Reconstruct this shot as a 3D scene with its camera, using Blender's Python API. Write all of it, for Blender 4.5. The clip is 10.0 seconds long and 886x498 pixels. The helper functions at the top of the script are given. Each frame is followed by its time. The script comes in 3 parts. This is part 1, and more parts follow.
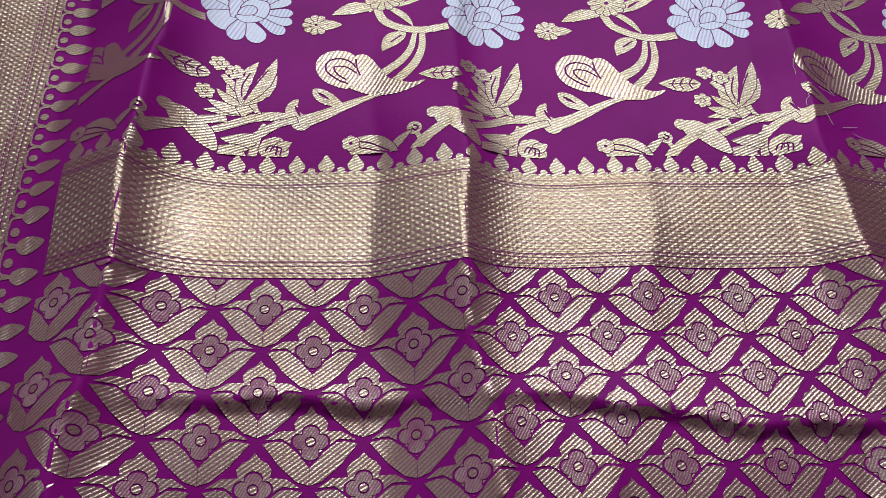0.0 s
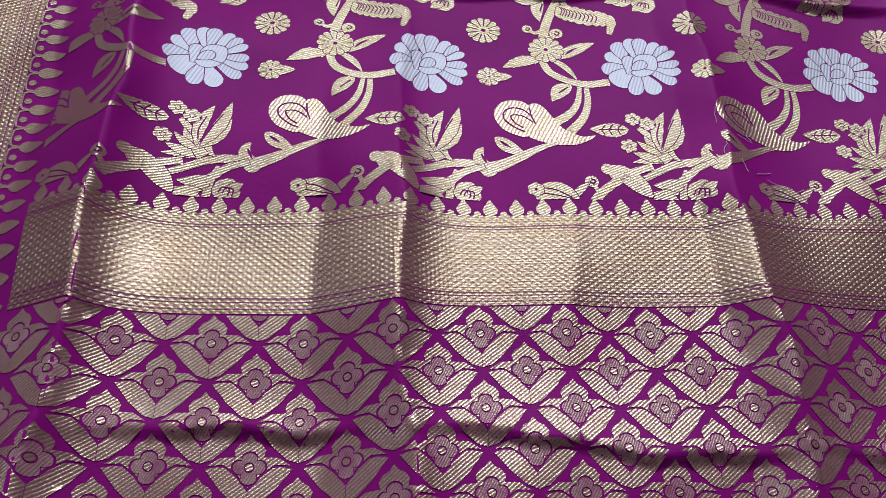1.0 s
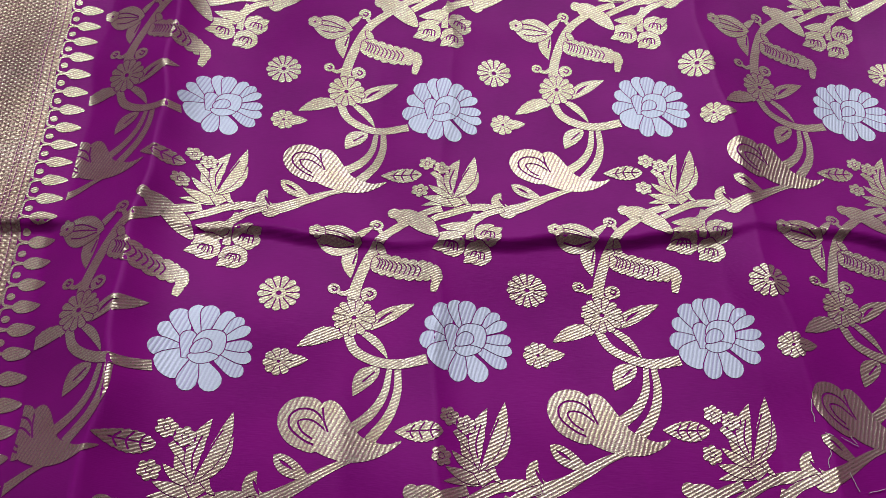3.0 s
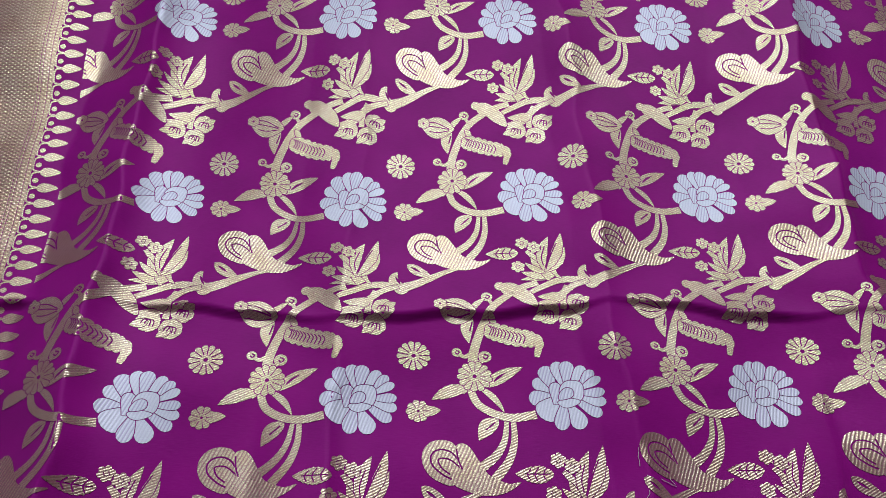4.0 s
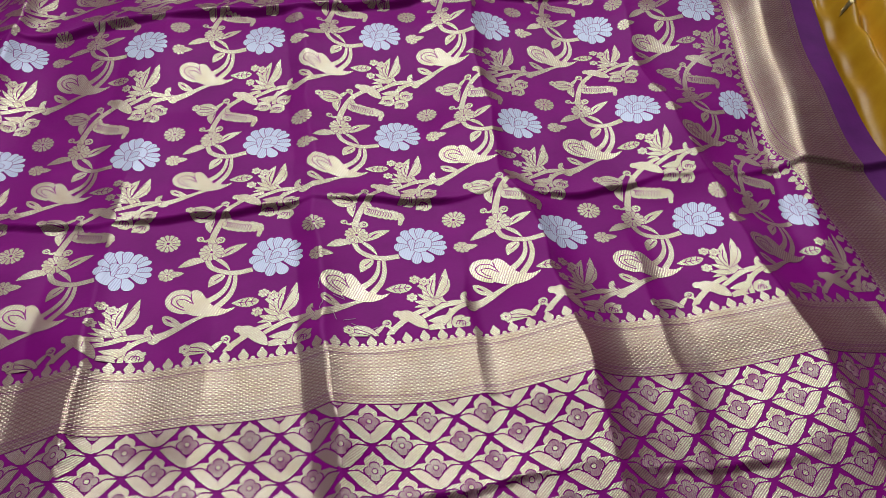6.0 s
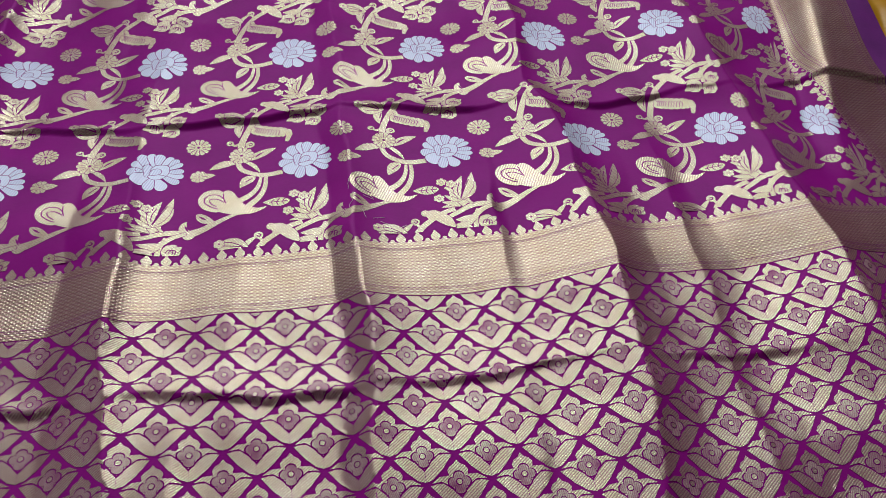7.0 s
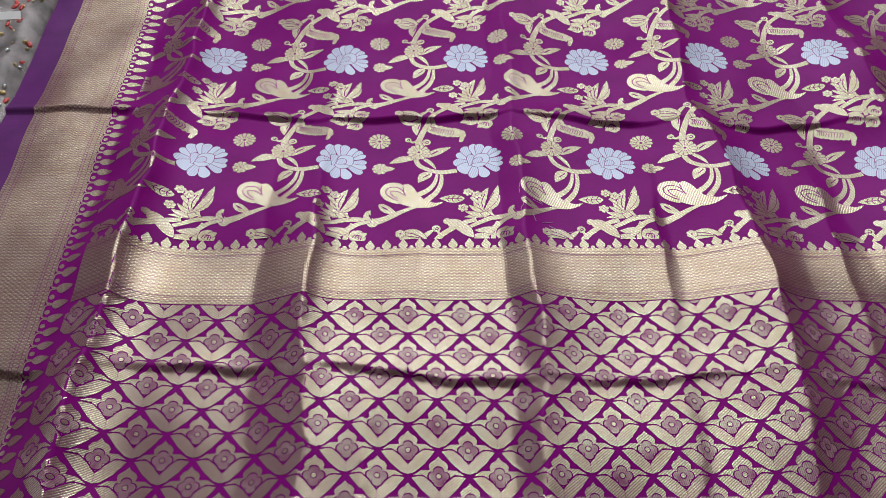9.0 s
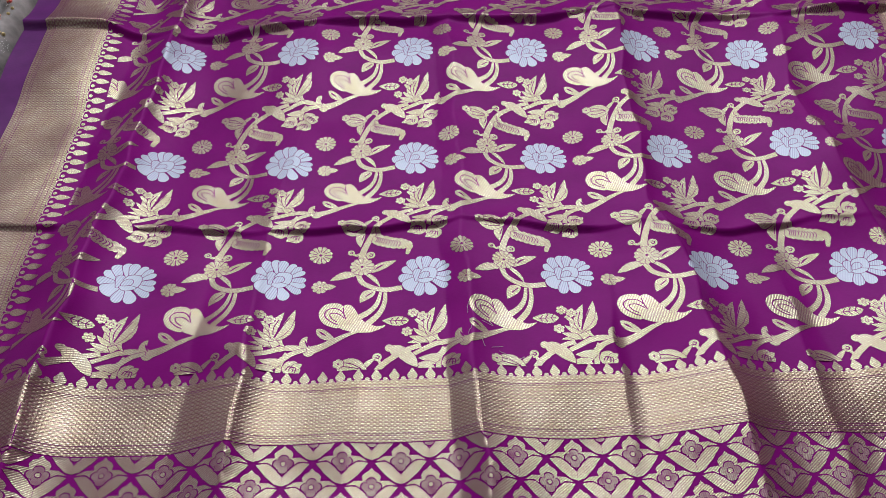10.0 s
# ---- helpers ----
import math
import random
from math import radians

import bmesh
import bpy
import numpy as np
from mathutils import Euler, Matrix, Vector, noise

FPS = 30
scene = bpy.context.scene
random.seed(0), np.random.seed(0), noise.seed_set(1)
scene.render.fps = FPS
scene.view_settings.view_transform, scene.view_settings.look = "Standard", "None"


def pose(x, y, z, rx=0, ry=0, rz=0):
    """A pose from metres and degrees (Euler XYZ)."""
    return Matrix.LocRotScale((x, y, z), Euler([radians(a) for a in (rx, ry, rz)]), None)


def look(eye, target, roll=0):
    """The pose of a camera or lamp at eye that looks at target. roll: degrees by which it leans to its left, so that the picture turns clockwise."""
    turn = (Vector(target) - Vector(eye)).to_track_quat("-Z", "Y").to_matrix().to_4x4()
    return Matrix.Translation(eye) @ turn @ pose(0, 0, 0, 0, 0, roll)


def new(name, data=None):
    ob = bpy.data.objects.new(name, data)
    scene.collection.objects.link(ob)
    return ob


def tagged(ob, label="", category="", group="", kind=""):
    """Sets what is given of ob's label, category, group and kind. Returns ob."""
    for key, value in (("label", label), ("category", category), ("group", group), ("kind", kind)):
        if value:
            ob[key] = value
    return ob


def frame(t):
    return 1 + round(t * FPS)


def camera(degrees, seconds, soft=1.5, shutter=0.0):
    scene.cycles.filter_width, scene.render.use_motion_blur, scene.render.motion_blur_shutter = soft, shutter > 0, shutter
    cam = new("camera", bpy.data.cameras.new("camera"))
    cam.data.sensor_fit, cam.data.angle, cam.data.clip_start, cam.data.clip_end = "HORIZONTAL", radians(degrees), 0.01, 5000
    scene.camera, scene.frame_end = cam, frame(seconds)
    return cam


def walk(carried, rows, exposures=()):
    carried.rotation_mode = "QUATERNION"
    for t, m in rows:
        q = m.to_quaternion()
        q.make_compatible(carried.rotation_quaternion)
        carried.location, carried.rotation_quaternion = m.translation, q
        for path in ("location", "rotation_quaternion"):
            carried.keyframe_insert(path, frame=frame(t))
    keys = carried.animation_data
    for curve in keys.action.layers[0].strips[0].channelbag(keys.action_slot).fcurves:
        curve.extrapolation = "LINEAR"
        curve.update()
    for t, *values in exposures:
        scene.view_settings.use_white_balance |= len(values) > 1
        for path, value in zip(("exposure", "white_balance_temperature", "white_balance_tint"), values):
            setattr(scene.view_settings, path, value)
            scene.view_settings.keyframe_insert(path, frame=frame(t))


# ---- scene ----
cam = camera(58.1, 10.0, soft=0.55)
EXPOSURE = 0.0
PATH = [
    (0, (0.007, 0.021, 0.341), (0.079, 1.002, -1.401), 5.1),
    (0.5, (0.019, 0.012, 0.374), (0.087, 0.971, -1.38), 5.4),
    (1, (0.036, 0.026, 0.382), (0.121, 0.993, -1.366), 6.4),
    (1.5, (0.033, 0.051, 0.378), (0.109, 1.025, -1.368), 4.5),
    (2, (0.018, 0.082, 0.358), (0.095, 1.083, -1.372), 4.0),
    (2.5, (-0.019, 0.154, 0.366), (0.106, 1.121, -1.381), 7.3),
    (3, (0.008, 0.199, 0.386), (0.118, 1.217, -1.332), 6.3),
    (3.2, (0.014, 0.206, 0.392), (0.122, 1.255, -1.308), 6.0),
    (4.3, (0.115, 0.145, 0.523), (0.174, 1.243, -1.147), 2.8),
    (4.5, (0.141, 0.12, 0.545), (0.198, 1.239, -1.111), 1.6),
    (5, (0.193, 0.053, 0.578), (0.272, 1.268, -1.008), 0.2),
    (5.5, (0.246, -0.07, 0.552), (0.42, 1.286, -0.907), 1.9),
    (5.7, (0.259, -0.097, 0.543), (0.451, 1.263, -0.911), 2.2),
    (6.8, (0.258, -0.167, 0.514), (0.442, 1.131, -0.996), 1.5),
    (7, (0.235, -0.17, 0.511), (0.41, 1.107, -1.018), 2.0),
    (7.5, (0.176, -0.183, 0.516), (0.27, 1.081, -1.031), 2.0),
    (8, (0.147, -0.194, 0.52), (0.174, 1.068, -1.031), 1.3),
    (8.5, (0.15, -0.195, 0.531), (0.155, 1.06, -1.027), 1.0),
    (9, (0.152, -0.19, 0.556), (0.138, 1.072, -0.996), 0.8),
    (9.5, (0.173, -0.151, 0.559), (0.148, 1.117, -0.987), -0.0),
    (10, (0.202, -0.096, 0.563), (0.185, 1.238, -0.927), -0.8),
]
walk(cam, [(t, look(eye, target, roll)) for t, eye, target, roll in PATH], [(0.0, EXPOSURE), (10.0, EXPOSURE)])

# ---- light ----
world = bpy.data.worlds.new("sky")
scene.world = world
world.use_nodes = True
sky = world.node_tree.nodes.new("ShaderNodeTexSky")
sky.sky_type, sky.sun_disc, sky.sun_elevation, sky.sun_rotation = "NISHITA", False, radians(40), radians(200)
world.node_tree.links.new(sky.outputs[0], world.node_tree.nodes["Background"].inputs[0])
world.node_tree.nodes["Background"].inputs[1].default_value = 0.08

WINDOW = (-0.72, 1.20, 0.85, 2.40)  # x from, x to, z from, z to
WALL_Y = 1.62
lamp_data = bpy.data.lights.new("window_daylight", "AREA")
lamp_data.shape, lamp_data.size, lamp_data.size_y = "RECTANGLE", WINDOW[1] - WINDOW[0], WINDOW[3] - WINDOW[2]
lamp_data.energy, lamp_data.color = 43.5, (0.97, 0.98, 1.0)
lamp = new("window_daylight", lamp_data)
lamp.matrix_world = look(((WINDOW[0] + WINDOW[1]) / 2, WALL_Y + 0.06, (WINDOW[2] + WINDOW[3]) / 2), ((WINDOW[0] + WINDOW[1]) / 2, 0, (WINDOW[2] + WINDOW[3]) / 2))

# unseen fill lamp added on the west so the creases' east flanks stay darker
WEST = (-0.30, 0.95, 0.90, 2.10)  # opening for the side fill: y from, y to, z from, z to
side_data = bpy.data.lights.new("added_side_fill", "AREA")
side_data.shape, side_data.size, side_data.size_y = "RECTANGLE", WEST[1] - WEST[0], WEST[3] - WEST[2]
side_data.energy, side_data.color = 4.0, (0.97, 0.98, 1.0)
side_lamp = new("added_side_fill", side_data)
side_lamp.matrix_world = look((-1.96, (WEST[0] + WEST[1]) / 2, (WEST[2] + WEST[3]) / 2), (0, (WEST[0] + WEST[1]) / 2, (WEST[2] + WEST[3]) / 2))


# ---- materials ----
def material(name):
    m = bpy.data.materials.new(name)
    m.use_nodes = True
    return m, m.node_tree, m.node_tree.nodes["Principled BSDF"]


def node(tree, kind, **inputs):
    n = tree.nodes.new(kind)
    for key, value in inputs.items():
        n.inputs[key.replace("_", " ")].default_value = value
    return n


def link(tree, a, b):
    tree.links.new(a, b)


def blend(tree, factor, a, b, how="MIX"):
    """A colour mix; factor, a and b are sockets or values."""
    n = tree.nodes.new("ShaderNodeMix")
    n.data_type, n.blend_type = "RGBA", how
    for socket, value in ((n.inputs[0], factor), (n.inputs[6], a), (n.inputs[7], b)):
        if isinstance(value, bpy.types.NodeSocket):
            tree.links.new(value, socket)
        else:
            socket.default_value = value
    return n.outputs[2]


def ramp(tree, source, low, high, a=0.0, b=1.0):
    n = tree.nodes.new("ShaderNodeMapRange")
    n.inputs[1].default_value, n.inputs[2].default_value, n.inputs[3].default_value, n.inputs[4].default_value = low, high, a, b
    tree.links.new(source, n.inputs[0])
    return n.outputs[0]


def cloth_uv(tree, scale=(1, 1, 1), turn=0.0):
    uv = tree.nodes.new("ShaderNodeUVMap")
    uv.uv_map = "cloth"
    m = node(tree, "ShaderNodeMapping", Scale=scale, Rotation=(0, 0, radians(turn)))
    link(tree, uv.outputs[0], m.inputs[0])
    return m.outputs[0]


def wave(tree, vector, scale, distortion=0.0, direction="X"):
    n = node(tree, "ShaderNodeTexWave", Scale=scale, Distortion=distortion)
    n.bands_direction, n.wave_profile = direction, "SIN"
    link(tree, vector, n.inputs[0])
    return n.outputs[1]


def grain(tree, vector, scale, detail=3.0):
    n = node(tree, "ShaderNodeTexNoise", Scale=scale, Detail=detail)
    link(tree, vector, n.inputs[0])
    return n.outputs[0]


def relief(tree, shader, height, strength, distance):
    b = node(tree, "ShaderNodeBump", Strength=strength, Distance=distance)
    link(tree, height, b.inputs["Height"])
    link(tree, b.outputs[0], shader.inputs["Normal"])


PURPLE, PURPLE_DEEP = (0.318, 0.006, 0.258, 1), (0.244, 0.005, 0.206, 1)
GOLD, GOLD_PALE, ROSE = (0.64, 0.61, 0.38, 1), (0.80, 0.80, 0.60, 1), (0.40, 0.13, 0.22, 1)


def silk_material():
    m, tree, bsdf = material("purple_silk")
    uv = cloth_uv(tree)
    weft = grain(tree, cloth_uv(tree, (1, 14, 1)), 190, 2)
    blotch = grain(tree, uv, 22, 3)
    colour = blend(tree, ramp(tree, blotch, 0.3, 0.7), PURPLE, PURPLE_DEEP)
    colour = blend(tree, ramp(tree, weft, 0.35, 0.75, 0.0, 0.45), colour, (0.34, 0.009, 0.29, 1))
    link(tree, colour, bsdf.inputs["Base Color"])
    bsdf.inputs["Roughness"].default_value = 0.42
    bsdf.inputs["Specular IOR Level"].default_value = 0.16
    bsdf.inputs["Specular Tint"].default_value = (1.0, 0.34, 0.95, 1)
    bsdf.inputs["Sheen Weight"].default_value = 0.02
    bsdf.inputs["Sheen Tint"].default_value = (0.9, 0.4, 0.9, 1)
    relief(tree, bsdf, weft, 0.2, 0.0004)
    return m


def two_threads(tree, bsdf, share):
    """Metallic thread over dull rose silk thread; share: how much of the silk shows."""
    silk = tree.nodes.new("ShaderNodeBsdfDiffuse")
    silk.inputs[0].default_value = ROSE
    mix = tree.nodes.new("ShaderNodeMixShader")
    link(tree, share, mix.inputs[0])
    link(tree, bsdf.outputs[0], mix.inputs[1])
    link(tree, silk.outputs[0], mix.inputs[2])
    link(tree, mix.outputs[0], tree.nodes["Material Output"].inputs[0])


def zari_material(name, angle, pitch, gold=GOLD, thread=0.55, metal=1.0, stray=3.0):
    """Metallic thread in slanting floats, with the purple ground showing between them."""
    m, tree, bsdf = material(name)
    floats = wave(tree, cloth_uv(tree, (1, 1, 1), angle), 1.0 / pitch / 3.18, stray)
    knots = grain(tree, cloth_uv(tree, (0.6, 1.0, 1)), 1500, 2)
    wear = grain(tree, cloth_uv(tree), 60, 3)
    colour = blend(tree, ramp(tree, wear, 0.3, 0.75), gold, GOLD_PALE)
    two_threads(tree, bsdf, ramp(tree, knots, 0.40, 0.62, 0.10, 0.72))
    gaps = ramp(tree, floats, 0.12, 0.58, thread, 0.0)
    colour = blend(tree, gaps, colour, (0.20, 0.02, 0.16, 1))
    link(tree, colour, bsdf.inputs["Base Color"])
    link(tree, ramp(tree, floats, 0.05, 0.4, metal * 0.5, metal), bsdf.inputs["Metallic"])
    link(tree, ramp(tree, knots, 0.3, 0.7, 0.25, 0.42), bsdf.inputs["Roughness"])
    both = node(tree, "ShaderNodeMath")
    both.operation = "ADD"
    link(tree, floats, both.inputs[0])
    link(tree, knots, both.inputs[1])
    relief(tree, bsdf, both.outputs[0], 0.38, 0.0003)
    return m


def band_material(name, angle):
    """Brocade band: close rows of small lozenges between thin dark lines, all in metallic thread."""
    m, tree, bsdf = material(name)
    uv = cloth_uv(tree, (1, 1, 1), angle)
    one = wave(tree, cloth_uv(tree, (1, 1, 1), angle + 56), 1.0 / 0.0026 / 3.18, 0.5)
    two = wave(tree, cloth_uv(tree, (1, 1, 1), angle - 56), 1.0 / 0.0026 / 3.18, 0.5)
    net = tree.nodes.new("ShaderNodeMath")
    net.operation = "MULTIPLY"
    link(tree, one, net.inputs[0])
    link(tree, two, net.inputs[1])
    rows = wave(tree, uv, 1.0 / 0.0034 / 3.18, 0.25, "Y")
    knots = grain(tree, cloth_uv(tree, (0.6, 1.0, 1)), 1500, 2)
    wear = grain(tree, uv, 45, 3)
    colour = blend(tree, ramp(tree, wear, 0.3, 0.75), GOLD, GOLD_PALE)
    two_threads(tree, bsdf, ramp(tree, knots, 0.40, 0.62, 0.08, 0.62))
    colour = blend(tree, ramp(tree, net.outputs[0], 0.03, 0.32, 0.60, 0.0), colour, (0.34, 0.20, 0.14, 1))
    colour = blend(tree, ramp(tree, rows, 0.05, 0.30, 0.42, 0.0), colour, (0.22, 0.03, 0.14, 1))
    link(tree, colour, bsdf.inputs["Base Color"])
    bsdf.inputs["Metallic"].default_value = 1.0
    link(tree, ramp(tree, knots, 0.3, 0.7, 0.25, 0.42), bsdf.inputs["Roughness"])
    both = node(tree, "ShaderNodeMath")
    both.operation = "ADD"
    link(tree, knots, both.inputs[0])
    link(tree, net.outputs[0], both.inputs[1])
    relief(tree, bsdf, both.outputs[0], 0.48, 0.0005)
    return m


def silver_material(name, depth):
    """Silver thread; depth: how strongly its steep floats part."""
    m, tree, bsdf = material(name)
    floats = wave(tree, cloth_uv(tree, (1, 1, 1), 20), 1.0 / 0.0021 / 3.18, 0.6)
    knots = grain(tree, cloth_uv(tree), 1300, 2)
    colour = blend(tree, ramp(tree, knots, 0.35, 0.7, 0.0, 0.5), (0.74, 0.80, 0.95, 1), (0.55, 0.56, 0.80, 1))
    colour = blend(tree, ramp(tree, floats, 0.10, 0.5, depth, 0.0), colour, (0.34, 0.24, 0.56, 1))
    link(tree, colour, bsdf.inputs["Base Color"])
    bsdf.inputs["Metallic"].default_value = 0.25
    bsdf.inputs["Roughness"].default_value = 0.5
    relief(tree, bsdf, floats, 0.35, 0.0003)
    return m


def plain_material(name, a, b, scale, rough, bump=0.1, metal=0.0, distance=0.001):
    m, tree, bsdf = material(name)
    where = tree.nodes.new("ShaderNodeTexCoord").outputs["Object"]
    spots = grain(tree, where, scale, 5)
    fine = grain(tree, where, scale * 9, 3)
    link(tree, blend(tree, ramp(tree, spots, 0.3, 0.7), a, b), bsdf.inputs["Base Color"])
    bsdf.inputs["Roughness"].default_value, bsdf.inputs["Metallic"].default_value = rough, metal
    relief(tree, bsdf, fine, bump, distance)
    return m


def film_material():
    m, tree, bsdf = material("clear_film")
    bsdf.inputs["Base Color"].default_value = (0.95, 0.96, 0.97, 1)
    bsdf.inputs["Roughness"].default_value = 0.12
    bsdf.inputs["Transmission Weight"].default_value = 1.0
    bsdf.inputs["IOR"].default_value = 1.02
    bsdf.inputs["Coat Weight"].default_value = 0.12
    bsdf.inputs["Coat Roughness"].default_value = 0.08
    return m


SILK = silk_material()
ZARI = zari_material("gold_thread", 66, 0.0016, thread=0.42, stray=1.3)
ZARI_TWILL = zari_material("gold_thread_twill", 28, 0.0022, thread=0.58, stray=2.2)
ZARI_STEEP = zari_material("gold_thread_steep", 52, 0.0016, thread=0.70, stray=1.0)
COPPER = zari_material("rose_gold_thread", 30, 0.0012, gold=(0.34, 0.10, 0.24, 1), thread=0.6, metal=0.35)
BAND = band_material("gold_band", 0)
SILVER = silver_material("silver_thread", 0.50)
SILVER_PLAIN = silver_material("silver_thread_plain", 0.16)
WALL = plain_material("wall_paint", (0.17, 0.15, 0.14, 1), (0.21, 0.19, 0.18, 1), 3, 0.85)
CEILING = plain_material("ceiling_paint", (0.30, 0.29, 0.28, 1), (0.34, 0.33, 0.32, 1), 3, 0.9)
FLOOR = plain_material("floor_mat", (0.30, 0.25, 0.20, 1), (0.36, 0.31, 0.25, 1), 8, 0.7)
FRAME = plain_material("window_paint", (0.70, 0.70, 0.68, 1), (0.76, 0.76, 0.74, 1), 6, 0.5)
YELLOW = plain_material("yellow_silk", (0.58, 0.27, 0.008, 1), (0.70, 0.38, 0.02, 1), 30, 0.36, 0.2)
VIOLET = plain_material("violet_selvedge", (0.13, 0.008, 0.17, 1), (0.18, 0.012, 0.22, 1), 40, 0.6, 0.2)
SILVER_BEAD = plain_material("silver_beads", (0.70, 0.72, 0.72, 1), (0.85, 0.86, 0.86, 1), 200, 0.25, 0.2, 0.9)
PALE = plain_material("pale_net", (0.10, 0.09, 0.09, 1), (0.30, 0.26, 0.26, 1), 45, 0.55, 0.6)
BRIGHT_GOLD = plain_material("gold_beads", (0.72, 0.52, 0.22, 1), (0.85, 0.70, 0.38, 1), 200, 0.3, 0.2, 0.9)
RED = plain_material("red_thread", (0.45, 0.03, 0.03, 1), (0.60, 0.06, 0.05, 1), 200, 0.5, 0.2)
TEAL = plain_material("teal_net", (0.03, 0.16, 0.17, 1), (0.06, 0.24, 0.24, 1), 60, 0.5, 0.3)
WHITE_THREAD = plain_material("white_thread", (0.75, 0.70, 0.66, 1), (0.82, 0.78, 0.74, 1), 300, 0.6)
PAPER = plain_material("white_tag", (0.78, 0.78, 0.76, 1), (0.82, 0.82, 0.80, 1), 60, 0.7)
FILM = film_material()


# ---- helpers for meshes ----
def from_arrays(name, verts, faces, mats, parent=None, label="", smooth=True, uv=None):
    me = bpy.data.meshes.new(name)
    me.from_pydata([tuple(v) for v in verts], [], [tuple(f) for f in faces])
    for m in [mats]:
        me.materials.append(m)
    if uv is not None:
        layer = me.uv_layers.new(name="cloth")
        loops = np.empty(len(me.loops), dtype=np.int32)
        me.loops.foreach_get("vertex_index", loops)
        layer.data.foreach_set("uv", np.asarray(uv, dtype=np.float32)[loops].ravel())
    me.polygons.foreach_set("use_smooth", np.full(len(me.polygons), smooth))
    me.update()
    ob = new(name, me)
    ob.parent = parent
    if label:
        tagged(ob, label)
    return ob


def part(name, bm, mat, parent=None, label="", smooth=False):
    me = bpy.data.meshes.new(name)
    bm.normal_update()
    bm.to_mesh(me)
    bm.free()
    me.materials.append(mat)
    me.polygons.foreach_set("use_smooth", np.full(len(me.polygons), smooth))
    ob = new(name, me)
    ob.parent = parent
    if label:
        tagged(ob, label)
    return ob


def slab(x0, x1, y0, y1, z0, z1, bevel=0.0):
    bm = bmesh.new()
    bmesh.ops.create_cube(bm, size=1, matrix=Matrix.LocRotScale(((x0 + x1) / 2, (y0 + y1) / 2, (z0 + z1) / 2), None, (x1 - x0, y1 - y0, z1 - z0)))
    if bevel:
        bmesh.ops.bevel(bm, geom=bm.edges[:], offset=bevel, segments=2, affect="EDGES")
    return bm


# ---- room ----
X0, X1, Y0, CEIL = -1.9, 2.5, -2.4, 2.75
tagged(part("floor", slab(X0, X1, Y0, WALL_Y, -0.09, -0.040), FLOOR), "plain brown woven floor mat under the sari", "floor", kind="structure")
tagged(part("ceiling", slab(X0 - 0.12, X1 + 0.12, Y0 - 0.12, WALL_Y + 0.12, CEIL, CEIL + 0.1), CEILING), "plain grey painted ceiling of the room", "ceiling", kind="structure")
# the west wall is left open only for the added fill lamp
wall = bmesh.new()
for a, b, c, d in ((Y0, WEST[0], -0.09, CEIL), (WEST[1], WALL_Y, -0.09, CEIL), (WEST[0], WEST[1], -0.09, WEST[2]), (WEST[0], WEST[1], WEST[3], CEIL)):
    bmesh.ops.create_cube(wall, size=1, matrix=Matrix.LocRotScale((X0 - 0.06, (a + b) / 2, (c + d) / 2), None, (0.12, b - a, d - c)))
tagged(part("wall_west", wall, WALL), "taupe painted side wall with one window opening", "wall", kind="structure")
tagged(part("wall_east", slab(X1, X1 + 0.12, Y0, WALL_Y, -0.09, CEIL), WALL), "plain taupe painted side wall", "wall", kind="structure")
tagged(part("wall_south", slab(X0 - 0.12, X1 + 0.12, Y0 - 0.12, Y0, -0.09, CEIL), WALL), "plain taupe painted back wall", "wall", kind="structure")
wall = bmesh.new()
for a, b, c, d in ((X0 - 0.12, WINDOW[0], -0.09, CEIL), (WINDOW[1], X1 + 0.12, -0.09, CEIL), (WINDOW[0], WINDOW[1], -0.09, WINDOW[2]), (WINDOW[0], WINDOW[1], WINDOW[3], CEIL)):
    bmesh.ops.create_cube(wall, size=1, matrix=Matrix.LocRotScale(((a + b) / 2, WALL_Y + 0.06, (c + d) / 2), None, (b - a, 0.12, d - c)))
tagged(part("wall_north", wall, WALL), "taupe painted wall with one wide window opening", "wall", kind="structure")

# ---- the sari's shape ----
REPEAT, ROW = 0.1355, 0.168  # one repeat of the vine pattern across and along
U_FLOWER, V_FLOWER = -0.098, 0.3745  # the first silver flower
BAND_LOW, BAND_TOP = 0.2070, 0.2615  # the cross band
U_LEFT, U_RIGHT = -0.202, 0.756  # inner edges of the two side borders
BORDER, SELVEDGE = 0.075, 0.030
V_NEAR, V_FAR = -0.16, 1.22


def soft(s, k=26.0):
    return np.logaddexp(0, k * s) / k


def tent(d, left, right, k=55.0):
    """A crease of height 1: one straight flank, a rounded crest and a sagging flank."""
    fall = np.exp(-np.clip(d, -2 * right, 9 * right) * 1.35 / right)
    return soft(-np.logaddexp(-k * (1 + d / left), -k * fall) / k, k)


def step(a, b, x):
    t = np.clip((x - a) / (b - a), 0.0, 1.0)
    return t * t * (3 - 2 * t)


WAVES = [(random.uniform(8, 46), random.uniform(0, 6.28), random.uniform(0, 6.28)) for _ in range(22)]


def ripple(x, y):
    h = 0 * x
    for f, a, p in WAVES:
        h = h + np.sin(f * (x * np.cos(a) + y * np.sin(a)) * 1.6 + p) / f
    for f, a, p in WAVES[:9]:
        h = h + 0.8 * np.sin(f * 3.6 * (x * np.sin(a * 2) + y * np.cos(a * 2)) + 2 * p) / (f * 3.6)
    return h * 0.0105


